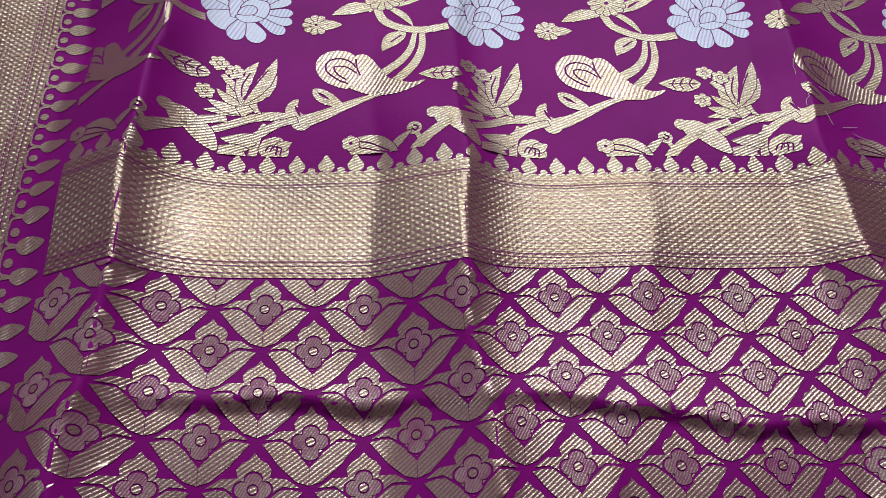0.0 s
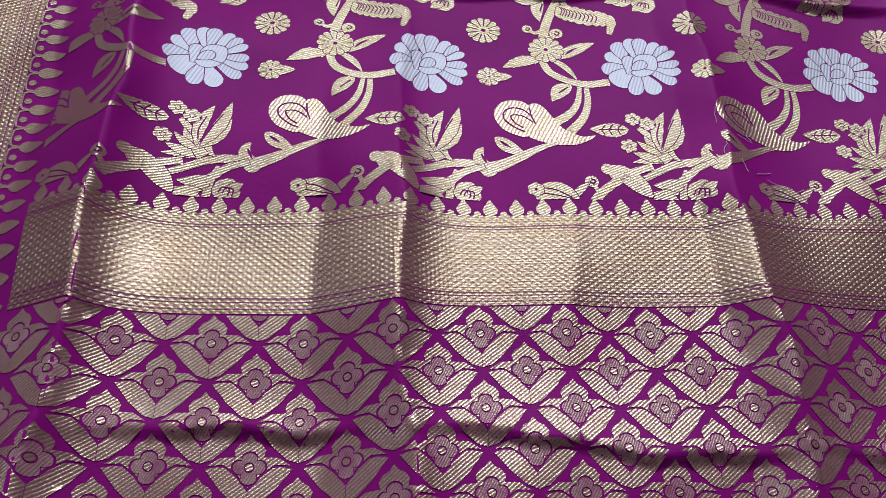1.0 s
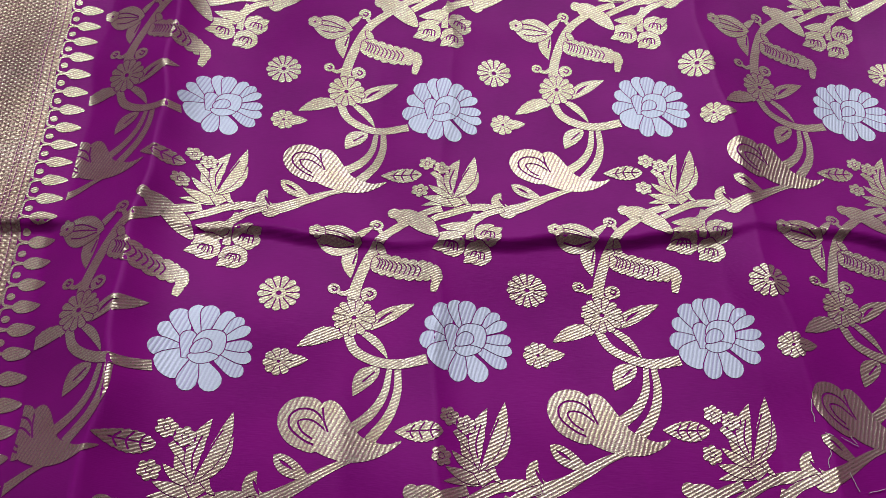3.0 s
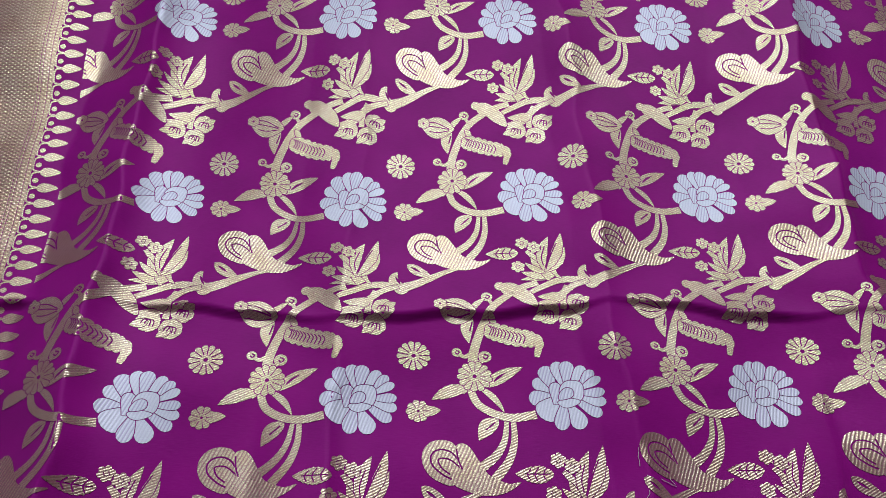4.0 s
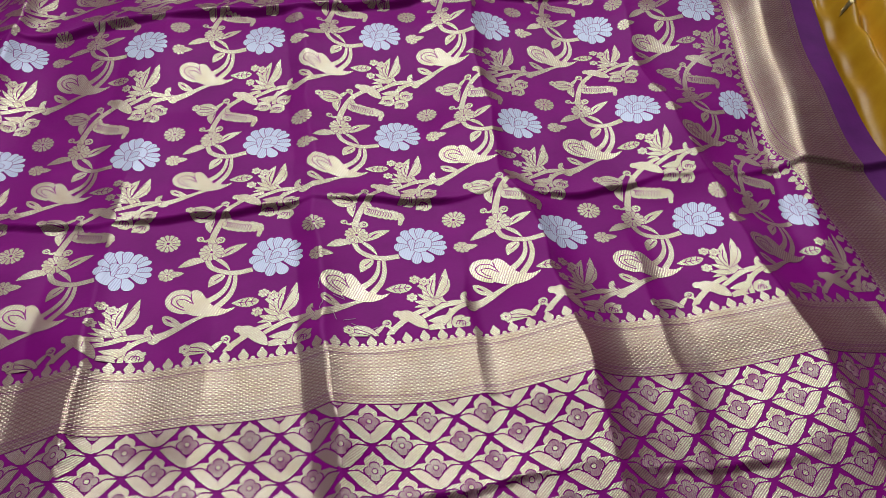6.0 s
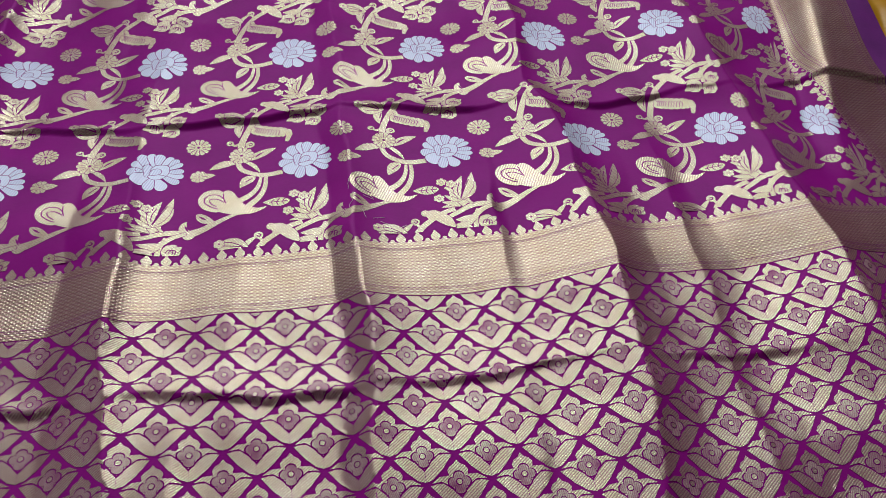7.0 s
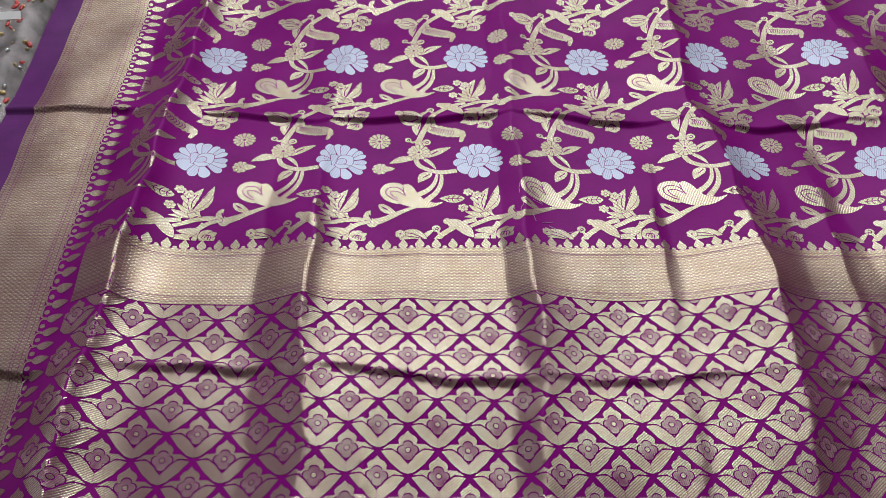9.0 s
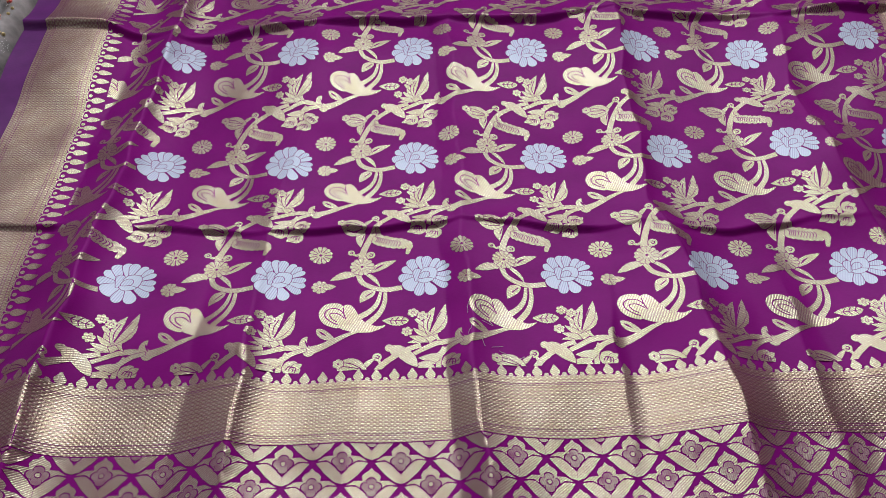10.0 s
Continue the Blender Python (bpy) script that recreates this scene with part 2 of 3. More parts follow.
# crease: places along v, where it lies there, its height there, flank widths
CREASES = [
    ((0.0, 0.13, 0.32, 0.43, 0.63), (-0.124, -0.129, -0.130, -0.133, -0.142), (0.022, 0.026, 0.028, 0.025, 0.023), 0.050, 0.024),
    ((0.0, 0.13, 0.20, 0.29, 0.37, 0.43, 0.52, 0.63), (0.053, 0.042, 0.031, 0.030, 0.028, 0.026, 0.038, 0.039), (0.010, 0.012, 0.016, 0.014, 0.009, 0.007, 0.007, 0.007), 0.046, 0.022),
    ((0.0, 0.13, 0.21, 0.44, 0.66, 0.91), (0.221, 0.232, 0.226, 0.214, 0.208, 0.194), (0.009, 0.010, 0.012, 0.008, 0.008, 0.008), 0.022, 0.032),
    ((0.0, 0.13, 0.27, 0.40, 0.46, 0.69, 0.85), (0.410, 0.430, 0.427, 0.419, 0.399, 0.402, 0.414), (0.013, 0.016, 0.020, 0.016, 0.014, 0.016, 0.015), 0.072, 0.028),
    ((0.0, 0.18, 0.30, 0.45, 0.62, 0.79), (0.618, 0.618, 0.610, 0.605, 0.588, 0.600), (0.017, 0.019, 0.020, 0.015, 0.013, 0.012), 0.085, 0.040),
    ((0.0, 0.15, 0.30, 0.42), (0.338, 0.340, 0.344, 0.350), (0.003, 0.003, 0.004, 0.0), 0.030, 0.012),
    ((0.10, 0.20, 0.30, 0.45), (0.118, 0.124, 0.128, 0.130), (0.0, 0.003, 0.002, 0.0), 0.040, 0.016),
    ((-0.1, 0.0, 0.09, 0.13), (0.105, 0.098, 0.092, 0.090), (0.006, 0.006, 0.004, 0.0), 0.040, 0.010),
    ((0.0, 0.15, 0.30, 0.42), (0.495, 0.500, 0.505, 0.505), (0.003, 0.003, 0.004, 0.0), 0.035, 0.014),
]
# cross crease: place, height, near and far flank widths
CROSS = [(0.131, 0.0052, 0.0042, 0.034), (0.437, 0.0060, 0.0045, 0.032), (0.782, 0.011, 0.006, 0.055), (1.06, 0.014, 0.04, 0.06)]


def height(x, y):
    up = 0 * x
    for vs, xs, tall, left, right in CREASES:
        wander = 0.0022 * np.sin(38 * y + 90 * xs[0]) + 0.0012 * np.sin(95 * y + 40 * xs[1])
        up = up + np.interp(y, vs, tall) * tent(x - np.interp(y, vs, xs) - wander, left, right)
    across = 0 * x
    for yc, tall, near, far in CROSS:
        bend = yc + 0.0045 * np.sin(17 * x + yc * 9) + 0.002 * np.sin(41 * x + 2 + yc * 20) + 0.0012 * np.sin(110 * x + yc * 50)
        across = across + tall * tent(y - bend, near, far)
    both = (up**2.4 + across**2.4 + 1e-9) ** (1 / 2.4)
    rise = 0.012 * step(0.60, 0.74, y)
    edge = 0.722 + 0.19 * (y - 0.556)
    rolled = step(0.25, 0.5, y) * (0.024 * step(-0.026, 0.004, x - edge) - 0.10 * np.maximum(0, x - edge - 0.01))
    lifted = 0.04 * soft((-0.205 - x) * 30) / 30 * step(0.16, 0.30, y)
    sag = -0.18 * soft((-0.138 - x) * 20) / 20 * step(0.15, 0.105, y)
    return both + rise + rolled + lifted + sag + ripple(x, y) + 0.001


# how the weave is pulled and sags from repeat to repeat, row by row of silver flowers
SAG = ((0, 0, 0, 0, 0, 0, 0), (0, -8, -1, -1.5, -7, -8, -6), (-18, -6, 0, -4, 0, 5, 6), (-32, -14, -3.5, -3, -1, -7, 8))
PULL_U = ((0, 0, 0, 0, 0, 0, 0), (-1.1, -0.8, -0.6, -3.2, -0.4, 2.7, 1.9), (-5, -2.4, -4.9, -2.9, -5.6, -5.4, -4.3), (-11.5, -4.9, -2.8, -1.3, -0, -7.2, -8.9))
PULL_V = ((0, 0, 0, 0, 0, 0, 0), (-0.9, 3.6, 1.2, 0.3, 1.8, 1.8, 1.2), (7.9, -7, -4.2, -1.7, -5.9, 0.3, 0.2), (25.2, 12.5, 2.8, -3.4, -2.4, -12.5, 10.5))


def drape(u, v, table):
    table = np.array(table, float) * 0.001
    c, r = np.clip((u - U_FLOWER) / REPEAT, 0, 5.999), np.clip((v - V_FLOWER) / ROW + 1, 0, 2.999)
    i, j = c.astype(int), r.astype(int)
    a, b = (c - i) ** 2 * (3 - 2 * (c - i)), (r - j) ** 2 * (3 - 2 * (r - j))
    found = (table[j, i] * (1 - a) + table[j, i + 1] * a) * (1 - b) + (table[j + 1, i] * (1 - a) + table[j + 1, i + 1] * a) * b
    return found * (0.4 + 0.6 * step(-0.22, -0.13, u))


def lay(u, v, lift=0.0):
    """From the cloth's own u and v to the place where it lies."""
    u, v = np.asarray(u, float), np.asarray(v, float)
    sag = drape(u, v, SAG)
    u, v = u + drape(u, v, PULL_U), v + drape(u, v, PULL_V)
    a, b = np.clip(u, -0.25, 0.72), np.clip(v, 0.36, 0.76)
    slip = 0.0112 - 0.0067 * a - 0.0136 * b - 0.0412 * a * a + 0.0231 * a * b + 0.0049 * b * b
    pull = 0.0425 + 0.0405 * a - 0.208 * b - 0.0192 * a * a - 0.0266 * a * b + 0.2108 * b * b
    pull = pull - 0.007 * (1 - step(-0.06, 0.08, u)) * (1 - step(0.20, 0.25, v))
    u, v = u + slip - 0.015 * step(0.58, 0.72, u) - 0.5 * np.clip(u - 0.712, 0, 0.044), v + pull
    x = u - 0.05 * (v - 0.376) + 0.24 * (v - 0.556) * step(0.58, 0.74, u) * step(0.3, 0.55, v)
    return np.stack([x, v, height(x, v) + sag + lift], -1)


def sheet(name, u0, u1, v0, v1, size, mat, parent, lift, label=""):
    nu, nv = max(2, int((u1 - u0) / size) + 1), max(2, int((v1 - v0) / size) + 1)
    u, v = np.meshgrid(np.linspace(u0, u1, nu), np.linspace(v0, v1, nv))
    u, v = u.ravel(), v.ravel()
    i = (np.arange(nv - 1)[:, None] * nu + np.arange(nu - 1)[None]).ravel()
    return from_arrays(name, lay(u, v, lift), np.stack([i, i + 1, i + nu + 1, i + nu], -1), mat, parent, label, uv=np.stack([u, v], -1))


# ---- flat shapes of the woven pattern, in millimetres ----
from mathutils.geometry import delaunay_2d_cdt


def spline(points, n=7):
    p = np.array(points, float)
    p = np.vstack([2 * p[0] - p[1], p, 2 * p[-1] - p[-2]])
    out = []
    for a, b, c, d in zip(p, p[1:], p[2:], p[3:]):
        for t in np.arange(n) / n:
            out.append(0.5 * (2 * b + (c - a) * t + (2 * a - 5 * b + 4 * c - d) * t * t + (3 * b - a - 3 * c + d) * t**3))
    return np.array(out + [p[-2]])


def stroke(points, w0, w1, n=6):
    line = spline(points, n)
    way = np.gradient(line, axis=0)
    side = np.stack([-way[:, 1], way[:, 0]], -1) / np.linalg.norm(way, axis=1)[:, None]
    w = np.linspace(w0, w1, len(line))[:, None] / 2 * (0.90 if w0 > 2.2 else 1.0)
    return np.vstack([line + side * w, (line - side * w)[::-1]])


def leaf(a, b, w, bend=0.0, belly=0.85, teeth=0, n=13):
    a, b = np.array(a, float), np.array(b, float)
    way = b - a
    side = np.array([-way[1], way[0]]) / np.hypot(*way)
    n = max(n, teeth * 3)
    t = np.linspace(0, 1, n)
    mid = a + way * t[:, None] + side * (bend * 4 * t * (1 - t))[:, None]
    w = w / 2 * 0.9 * np.sin(np.pi * t**belly) ** 0.85
    if teeth:
        w = w * (1 - 0.16 * ((t * teeth) % 1))
    return np.vstack([mid + side * w[:, None], (mid - side * w[:, None])[::-1][1:-1]])


def disc(c, r, ry=None, n=14):
    a = np.arange(n) * 2 * np.pi / n
    return np.stack([c[0] + r * np.cos(a), c[1] + (ry or r) * np.sin(a)], -1)


def scallop(c, r, petals, deep=0.16, n=5):
    a = np.arange(petals * n) * 2 * np.pi / (petals * n)
    k = r * (1 - deep + deep * np.abs(np.sin(petals * a / 2)) ** 0.6)
    return np.stack([c[0] + k * np.cos(a), c[1] + k * np.sin(a)], -1)


def rays(c, r0, r1, petals, w=0.8):
    out = []
    for i in range(petals):
        a = 2 * np.pi * i / petals
        d = np.array([np.cos(a), np.sin(a)])
        out.append(stroke([np.array(c) + d * r0, np.array(c) + d * r1], w, w, 2))
    return out


def vein(points, w=0.6):
    return stroke(points, w * 1.75, w * 1.75, 5)


def closed(points, n=5):
    p = [np.array(q, float) for q in points]
    line = spline([p[-1], *p, p[0], p[1]], n)
    return line[n:-n - 1]


def grown(s, g):
    """The outline s pushed outwards by g."""
    s = np.asarray(s, float)
    back, on = np.roll(s, 1, 0), np.roll(s, -1, 0)
    turn = 1.0 if np.sum(s[:, 0] * on[:, 1] - s[:, 1] * on[:, 0]) > 0 else -1.0
    way = on - back
    out = np.stack([way[:, 1], -way[:, 0]], -1) / (np.linalg.norm(way, axis=1)[:, None] + 1e-6)
    return s + out * g * turn


def petal(heel, tip, wide):
    """A petal that widens from its heel to a blunt, slightly lopsided tip."""
    heel, tip = np.array(heel, float), np.array(tip, float)
    way = tip - heel
    side = np.array([-way[1], way[0]]) / np.hypot(*way)
    t = np.array([0, 0.2, 0.42, 0.62, 0.78, 0.90, 0.97])
    w = np.array([0.30, 0.50, 0.78, 0.98, 1.0, 0.78, 0.42]) * wide / 2
    edge = heel + way * t[:, None]
    return np.vstack([edge + side * w[:, None], [heel + way * 1.0], (edge - side * w[:, None] * 0.94)[::-1]])


def frond(points, wide, lobes):
    """A feathered leaf: a bent ribbon with round lobes along both edges and a narrow tail."""
    line = spline(points, 14)
    way = np.gradient(line, axis=0)
    side = np.stack([-way[:, 1], way[:, 0]], -1) / np.linalg.norm(way, axis=1)[:, None]
    t = np.linspace(0, 1, len(line))
    w = wide / 2 * np.interp(t, (0, 0.10, 0.3, 0.62, 0.78, 1), (0.55, 0.95, 1.0, 0.9, 0.5, 0.22)) * (0.80 + 0.20 * np.abs(np.sin(t * lobes * np.pi)) ** 0.6)
    return np.vstack([line + side * w[:, None], (line - side * w[:, None])[::-1]])


def vine_repeat():
    """One repeat of the vine, painted back to front: shapes of group None stay open and show the silk."""
    out = []

    def add(group, *shapes, gap=0.5):
        for s in shapes:
            out.extend(((None, grown(s, gap)), (group, s)))

    def slit(*shapes):
        out.extend((None, s) for s in shapes)

    # the silver flower: heel, tip and width of each petal; every second one in a plainer weave
    petals = [((-8.0, 5.0), (-12.8, 23.2), 12.5), ((-1.2, 7.0), (-3.3, 26.4), 11.0), ((1.3, 9.1), (4.9, 26.3), 11.0), ((5.0, 8.3), (16.2, 21.9), 9.0), ((10.2, 6.2), (21.8, 18.2), 8.0), ((10.4, 4.4), (26.0, 12.0), 7.0), ((8.9, 1.3), (27.4, 1.1), 7.6), ((7.8, -0.8), (27.0, -7.2), 8.6)]
    petals += [((5.2, -3.5), (22.7, -15.9), 9.5), ((-0.4, -5.5), (8.5, -24.4), 13.0), ((-2.1, -4.8), (-7.1, -24.8), 11.0), ((-3.7, -0.6), (-19.7, -15.4), 18.0), ((-6.4, -1.3), (-26.1, -0.7), 12.5), ((-6.3, 1.5), (-21.6, 12.8), 10.5)]
    for k in (13, 12, 11, 0, 1, 9, 10, 2, 3, 8, 4, 7, 5, 6):
        heel, tip, wide = petals[k]
        add(("petal", k % 2), petal(heel, tip, wide * 0.95) * (0.93, 0.97), gap=0.55)
    add(("petal", 0), petal((-7.5, -6.1), (-5.6, 9.9), 8.0), gap=0.55)
    add(("petal", 1), closed([(-3.8, 2.8), (-0.6, 9.1), (4.9, 10.8), (10.9, 9.0), (12.0, 3.3), (10.1, -2.9), (5.4, -4.9), (0.1, -0.7)]), gap=0.55)
    add(("petal", 1), closed([(-5.8, -4.4), (-0.6, -2.4), (4.7, -2.8), (8.7, -4.6), (5.5, -7.3), (-0.0, -8.9), (-4.1, -7.5)]), gap=0.5)
    add("heart", closed([(-4.8, -2.7), (-3.1, 2.8), (1.1, 5.6), (4.5, 4.1), (4.8, 0.3), (1.7, -2.1)]), gap=0.55)
    # stalks between the rosette, the silver flower and the paisley
    add("vine", stroke([(-36.2, -17.1), (-37.1, -30.2), (-41.9, -42.7), (-51.6, -54.2)], 3.6, 6.6))
    add("vine", stroke([(-40.5, -17.1), (-43.5, -30.1), (-50.3, -40.1), (-61.7, -48.5)], 3.0, 7.0))
    add("vine", leaf((-45.7, -15.4), (-59.4, -29.8), 11.5, -2.0, 0.8))
    slit(vein([(-48.0, -17.6), (-52.0, -20.9), (-54.5, -22.8)], 0.6))
    add("vine", leaf((-57.3, 9.0), (-41.1, -11.1), 5.0, 2.4))
    add("vine", leaf((-53.2, 7.5), (-25.3, 22.6), 10.0, 1.6, 0.9))
    slit(leaf((-46.1, 11.7), (-36.3, 19.1), 2.0, 0.8))
    add("vine", stroke([(-62.0, 7.6), (-57.8, -4.1), (-47.4, -11.7), (-35.6, -14.5), (-21.0, -12.7)], 5.4, 6.6))
    add("vine", leaf((-63.3, 6.9), (-87.6, -0.4), 12.0, -2.0, 0.75, 6))
    slit(vein([(-66.4, 3.5), (-73.7, 0.8), (-79.5, -0.5)], 0.6))
    # the climbing vine with its curls
    add("vine", stroke([(-58.0, 17.2), (-58.3, 27.9), (-55.3, 40.0), (-48.6, 55.7), (-41.0, 68.1), (-31.1, 76.7), (-17.2, 85.1), (-5.7, 88.7)], 7.4, 5.2))
    for c, d, r in (((-68.3, 35.4), (-59.0, 33.9), 3.4), ((-49.7, 31.5), (-57.3, 29.7), 4.4), ((-43.4, 78.3), (-37.7, 72.2), 4.0), ((-32.9, 87.2), (-27.2, 81.0), 3.8)):
        c, d = np.array(c), np.array(d)
        add("vine", stroke([c, c * 0.5 + d * 0.5 + (0, -r * 0.8), d], 2.6, 3.6), disc(c, r), gap=0.0)
        slit(vein([c + (-0.1 * r, 0.45 * r), c + (0.5 * r, 0.1 * r), c + (0.1 * r, -0.4 * r), c + (-0.3 * r, 0)], 0.6))
    add("vine", leaf((-43.2, 65.3), (-39.2, 55.9), 5.0), leaf((-57.6, 64.7), (-44.5, 77.6), 5.0, 0.8))
    add("bud", leaf((-55.4, 66.1), (-59.2, 42.4), 9.5, -2.4))
    slit(vein([(-55.3, 59.8), (-57.8, 52.2)], 0.6))
    add("bud", leaf((-52.1, 65.7), (-79.4, 73.1), 22.0, 1.5, 0.95, n=19))
    slit(vein([(-56.5, 66.7), (-65.6, 72.4), (-73.4, 74.0)], 0.5), vein([(-56.5, 66.0), (-65.5, 68.7), (-73.2, 70.3)], 0.5), vein([(-56.5, 64.8), (-65.3, 63.7), (-72.5, 65.3)], 0.5))
    add("bud", scallop((-76.6, 73.0), 4.8, 6), gap=0.5)
    slit(disc((-76.6, 73.0), 1.0, n=7))
    add("feather", frond([(-47.4, 52.6), (-38.0, 50.2), (-28.6, 46.5), (-18.2, 44.1), (-12.2, 41.5), (-14.9, 29.8)], 15.5, 10))
    ridge = spline([(-44.6, 52.7), (-38.0, 50.2), (-28.6, 46.5), (-18.3, 43.5)], 4)
    for p in ridge[1:-1]:
        slit(vein([p + (-1.6, 4.6), p + (0.2, 1.2), p + (-1.8, -3.4)], 0.45))
    add("vine", scallop((-58.0, 16.6), 11.6, 13), gap=0.6)
    slit(*rays((-58.0, 16.6), 3.8, 10.6, 13, 0.5), disc((-58.0, 16.6), 1.5, n=8))
    # three berries under the branch
    add("broad_leaf", stroke([(14.4, 86.2), (10.3, 76.6), (8.3, 65.7)], 4.0, 5.0), leaf((10.1, 73.9), (1.0, 73.0), 4.0))
    for c, tip in (((-2.2, 63.3), (-13.4, 59.5)), ((19.4, 70.5), (28.2, 74.9)), ((12.7, 57.8), (3.9, 51.5))):
        add(("berry", c), scallop(c, 8.0, 7, 0.07), leaf(c, tip, 7.0), gap=0.5)
        slit(*(vein([(c[0] + a, c[1] + b), (c[0] + a + 2.2, c[1] + b + 3.4), (c[0] + a + 6.0, c[1] + b + 2.4), (c[0] + a + 5.4, c[1] + b - 2.0)], 0.5) for a, b in ((-4.6, -1.4), (-2.4, -1.8))))
    # the paisley, its head curled over the body
    add("paisley", closed([(-73.5, -34.7), (-77.0, -30.2), (-83.9, -28.5), (-90.8, -30.3), (-95.5, -36.2), (-95.7, -43.6), (-92.0, -50.7), (-85.2, -55.4), (-77.9, -57.3), (-70.5, -51.4), (-70.4, -40.7)]), gap=0.5)
    slit(vein([(-71.7, -44.7), (-77.5, -36.8), (-84.9, -34.8), (-90.1, -38.2), (-89.9, -44.4), (-83.8, -50.6), (-78.5, -53.7)], 0.65))
    slit(vein([(-72.1, -47.1), (-79.4, -41.1), (-85.9, -41.0), (-84.3, -46.3), (-79.2, -50.7)], 0.6))
    add("paisley", closed([(-74.8, -33.4), (-69.9, -31.2), (-65.2, -34.8), (-60.7, -43.0), (-56.3, -50.8), (-50.5, -54.5), (-43.4, -57.1), (-36.1, -56.0), (-41.8, -60.4), (-50.6, -63.8), (-61.1, -63.9), (-69.9, -61.0), (-76.8, -57.3), (-77.3, -53.7), (-73.0, -48.9), (-74.1, -41.5)]), gap=0.0)
    slit(vein([(-74.1, -34.7), (-73.5, -41.6), (-71.6, -47.7)], 0.6))
    # the branch with its hooks, up to the next paisley
    add("branch", leaf((38.2, -57.3), (56.1, -70.5), 9.5, -1.0, 0.75))
    add("branch", closed([(30.8, -64.8), (26.6, -66.4), (24.2, -71.5), (25.7, -77.2), (31.9, -81.3), (37.9, -78.6), (32.4, -74.0), (30.7, -69.4)]), gap=0.0)
    add("branch", closed([(28.6, -76.7), (28.2, -82.8), (32.6, -85.6), (37.2, -83.1), (40.6, -75.6)], 4), gap=0.0)
    add("branch", stroke([(77.3, -61.9), (66.5, -65.2), (55.6, -70.2), (43.9, -75.9), (33.8, -79.6)], 2.2, 8.4), gap=0.0)
    add("branch", stroke([(40.3, -77.3), (33.8, -79.6), (19.9, -76.4), (8.2, -77.8), (-2.7, -82.9), (-14.4, -89.1)], 8.0, 4.2), gap=0.0)
    slit(leaf((40.7, -59.7), (47.8, -65.4), 2.0), leaf((29.1, -68.8), (32.5, -76.8), 2.0))
    add("branch", stroke([(30.7, -78.3), (20.1, -81.7), (12.2, -87.5), (6.3, -93.1), (0.3, -99.5)], 4.4, 7.0))
    add("branch", leaf((10.5, -89.1), (-8.1, -92.2), 8.0, 1.6), leaf((6.4, -97.9), (-11.5, -98.9), 4.6, -0.8))
    add("branch", closed([(12.0, -75.3), (6.8, -72.9), (3.6, -67.1), (5.9, -62.9), (10.1, -62.0), (13.1, -65.7), (9.4, -66.2), (9.8, -71.2)], 4))
    # sprig of small flowers and leaves
    add("sprig", leaf((6.2, -75.4), (-17.3, -76.2), 5.6, -1.0), leaf((3.8, -74.6), (-15.8, -69.1), 7.0, 0.8))
    add("sprig", stroke([(4.9, -75.4), (0.6, -68.9), (-3.5, -58.4), (-9.0, -50.3)], 8.0, 4.0))
    add("sprig", leaf((0.4, -69.7), (-7.0, -56.3), 5.0, 1.0), leaf((1.2, -70.5), (-11.9, -60.7), 5.4, 1.0))
    add("sprig", leaf((2.3, -69.7), (18.9, -47.6), 9.0, -2.0, 1.0, 4), leaf((1.7, -69.7), (18.1, -34.8), 8.6, -2.4, 1.1, 4), leaf((0.6, -68.9), (8.5, -38.1), 9.0, 3.0, 1.0, 4))
    slit(vein([(1.1, -63.8), (0.9, -56.2), (4.5, -46.6)], 0.5), vein([(3.9, -62.9), (9.3, -51.7), (13.8, -43.8)], 0.5))
    add("sprig", leaf((-15.3, -51.8), (-39.2, -50.9), 13.0, 0.5, 0.8, 9))
    slit(vein([(-17.3, -51.8), (-26.5, -51.5), (-33.6, -51.3)], 0.5), *(vein([(-20.7, -55.7), (-21.8, -51.5), (-18.9, -47.1)], 0.5), vein([(-26.0, -55.8), (-27.1, -51.6), (-24.2, -47.2)], 0.5), vein([(-30.4, -55.1), (-31.7, -51.6), (-29.1, -48.1)], 0.5)))
    for c in ((-11.5, -43.4), (-3.3, -47.2), (-17.3, -64.1)):
        out.append((None, disc(c, 5.4)))
        for i in range(6):
            a = i * np.pi / 3 + 0.3
            out.append(("sprig", disc((c[0] + 3.3 * np.cos(a), c[1] + 3.3 * np.sin(a)), 1.85, n=9)))
        out.append(("sprig", disc(c, 1.3, n=8)))
    # broad leaf at the branch's foot
    add("broad_leaf", closed([(-35.4, -80.1), (-25.4, -78.0), (-16.9, -83.1), (-10.8, -90.2), (-9.4, -100.4), (-17.5, -97.4), (-24.4, -91.2), (-30.0, -84.9)]))
    # the round rosette and the drop beside the silver flower
    add("rosette", scallop((38.0, 33.2), 11.4, 13))
    slit(*rays((38.0, 33.2), 3.8, 10.6, 13), disc((38.0, 33.2), 1.6, n=8))
    add("drop", leaf((40.0, -8.7), (53.5, -8.2), 8.0), scallop((38.8, -8.4), 8.0, 9), gap=0.0)
    slit(*rays((38.8, -8.4), 2.6, 7.2, 9, 0.45), disc((38.8, -8.4), 1.0, n=7))
    return out


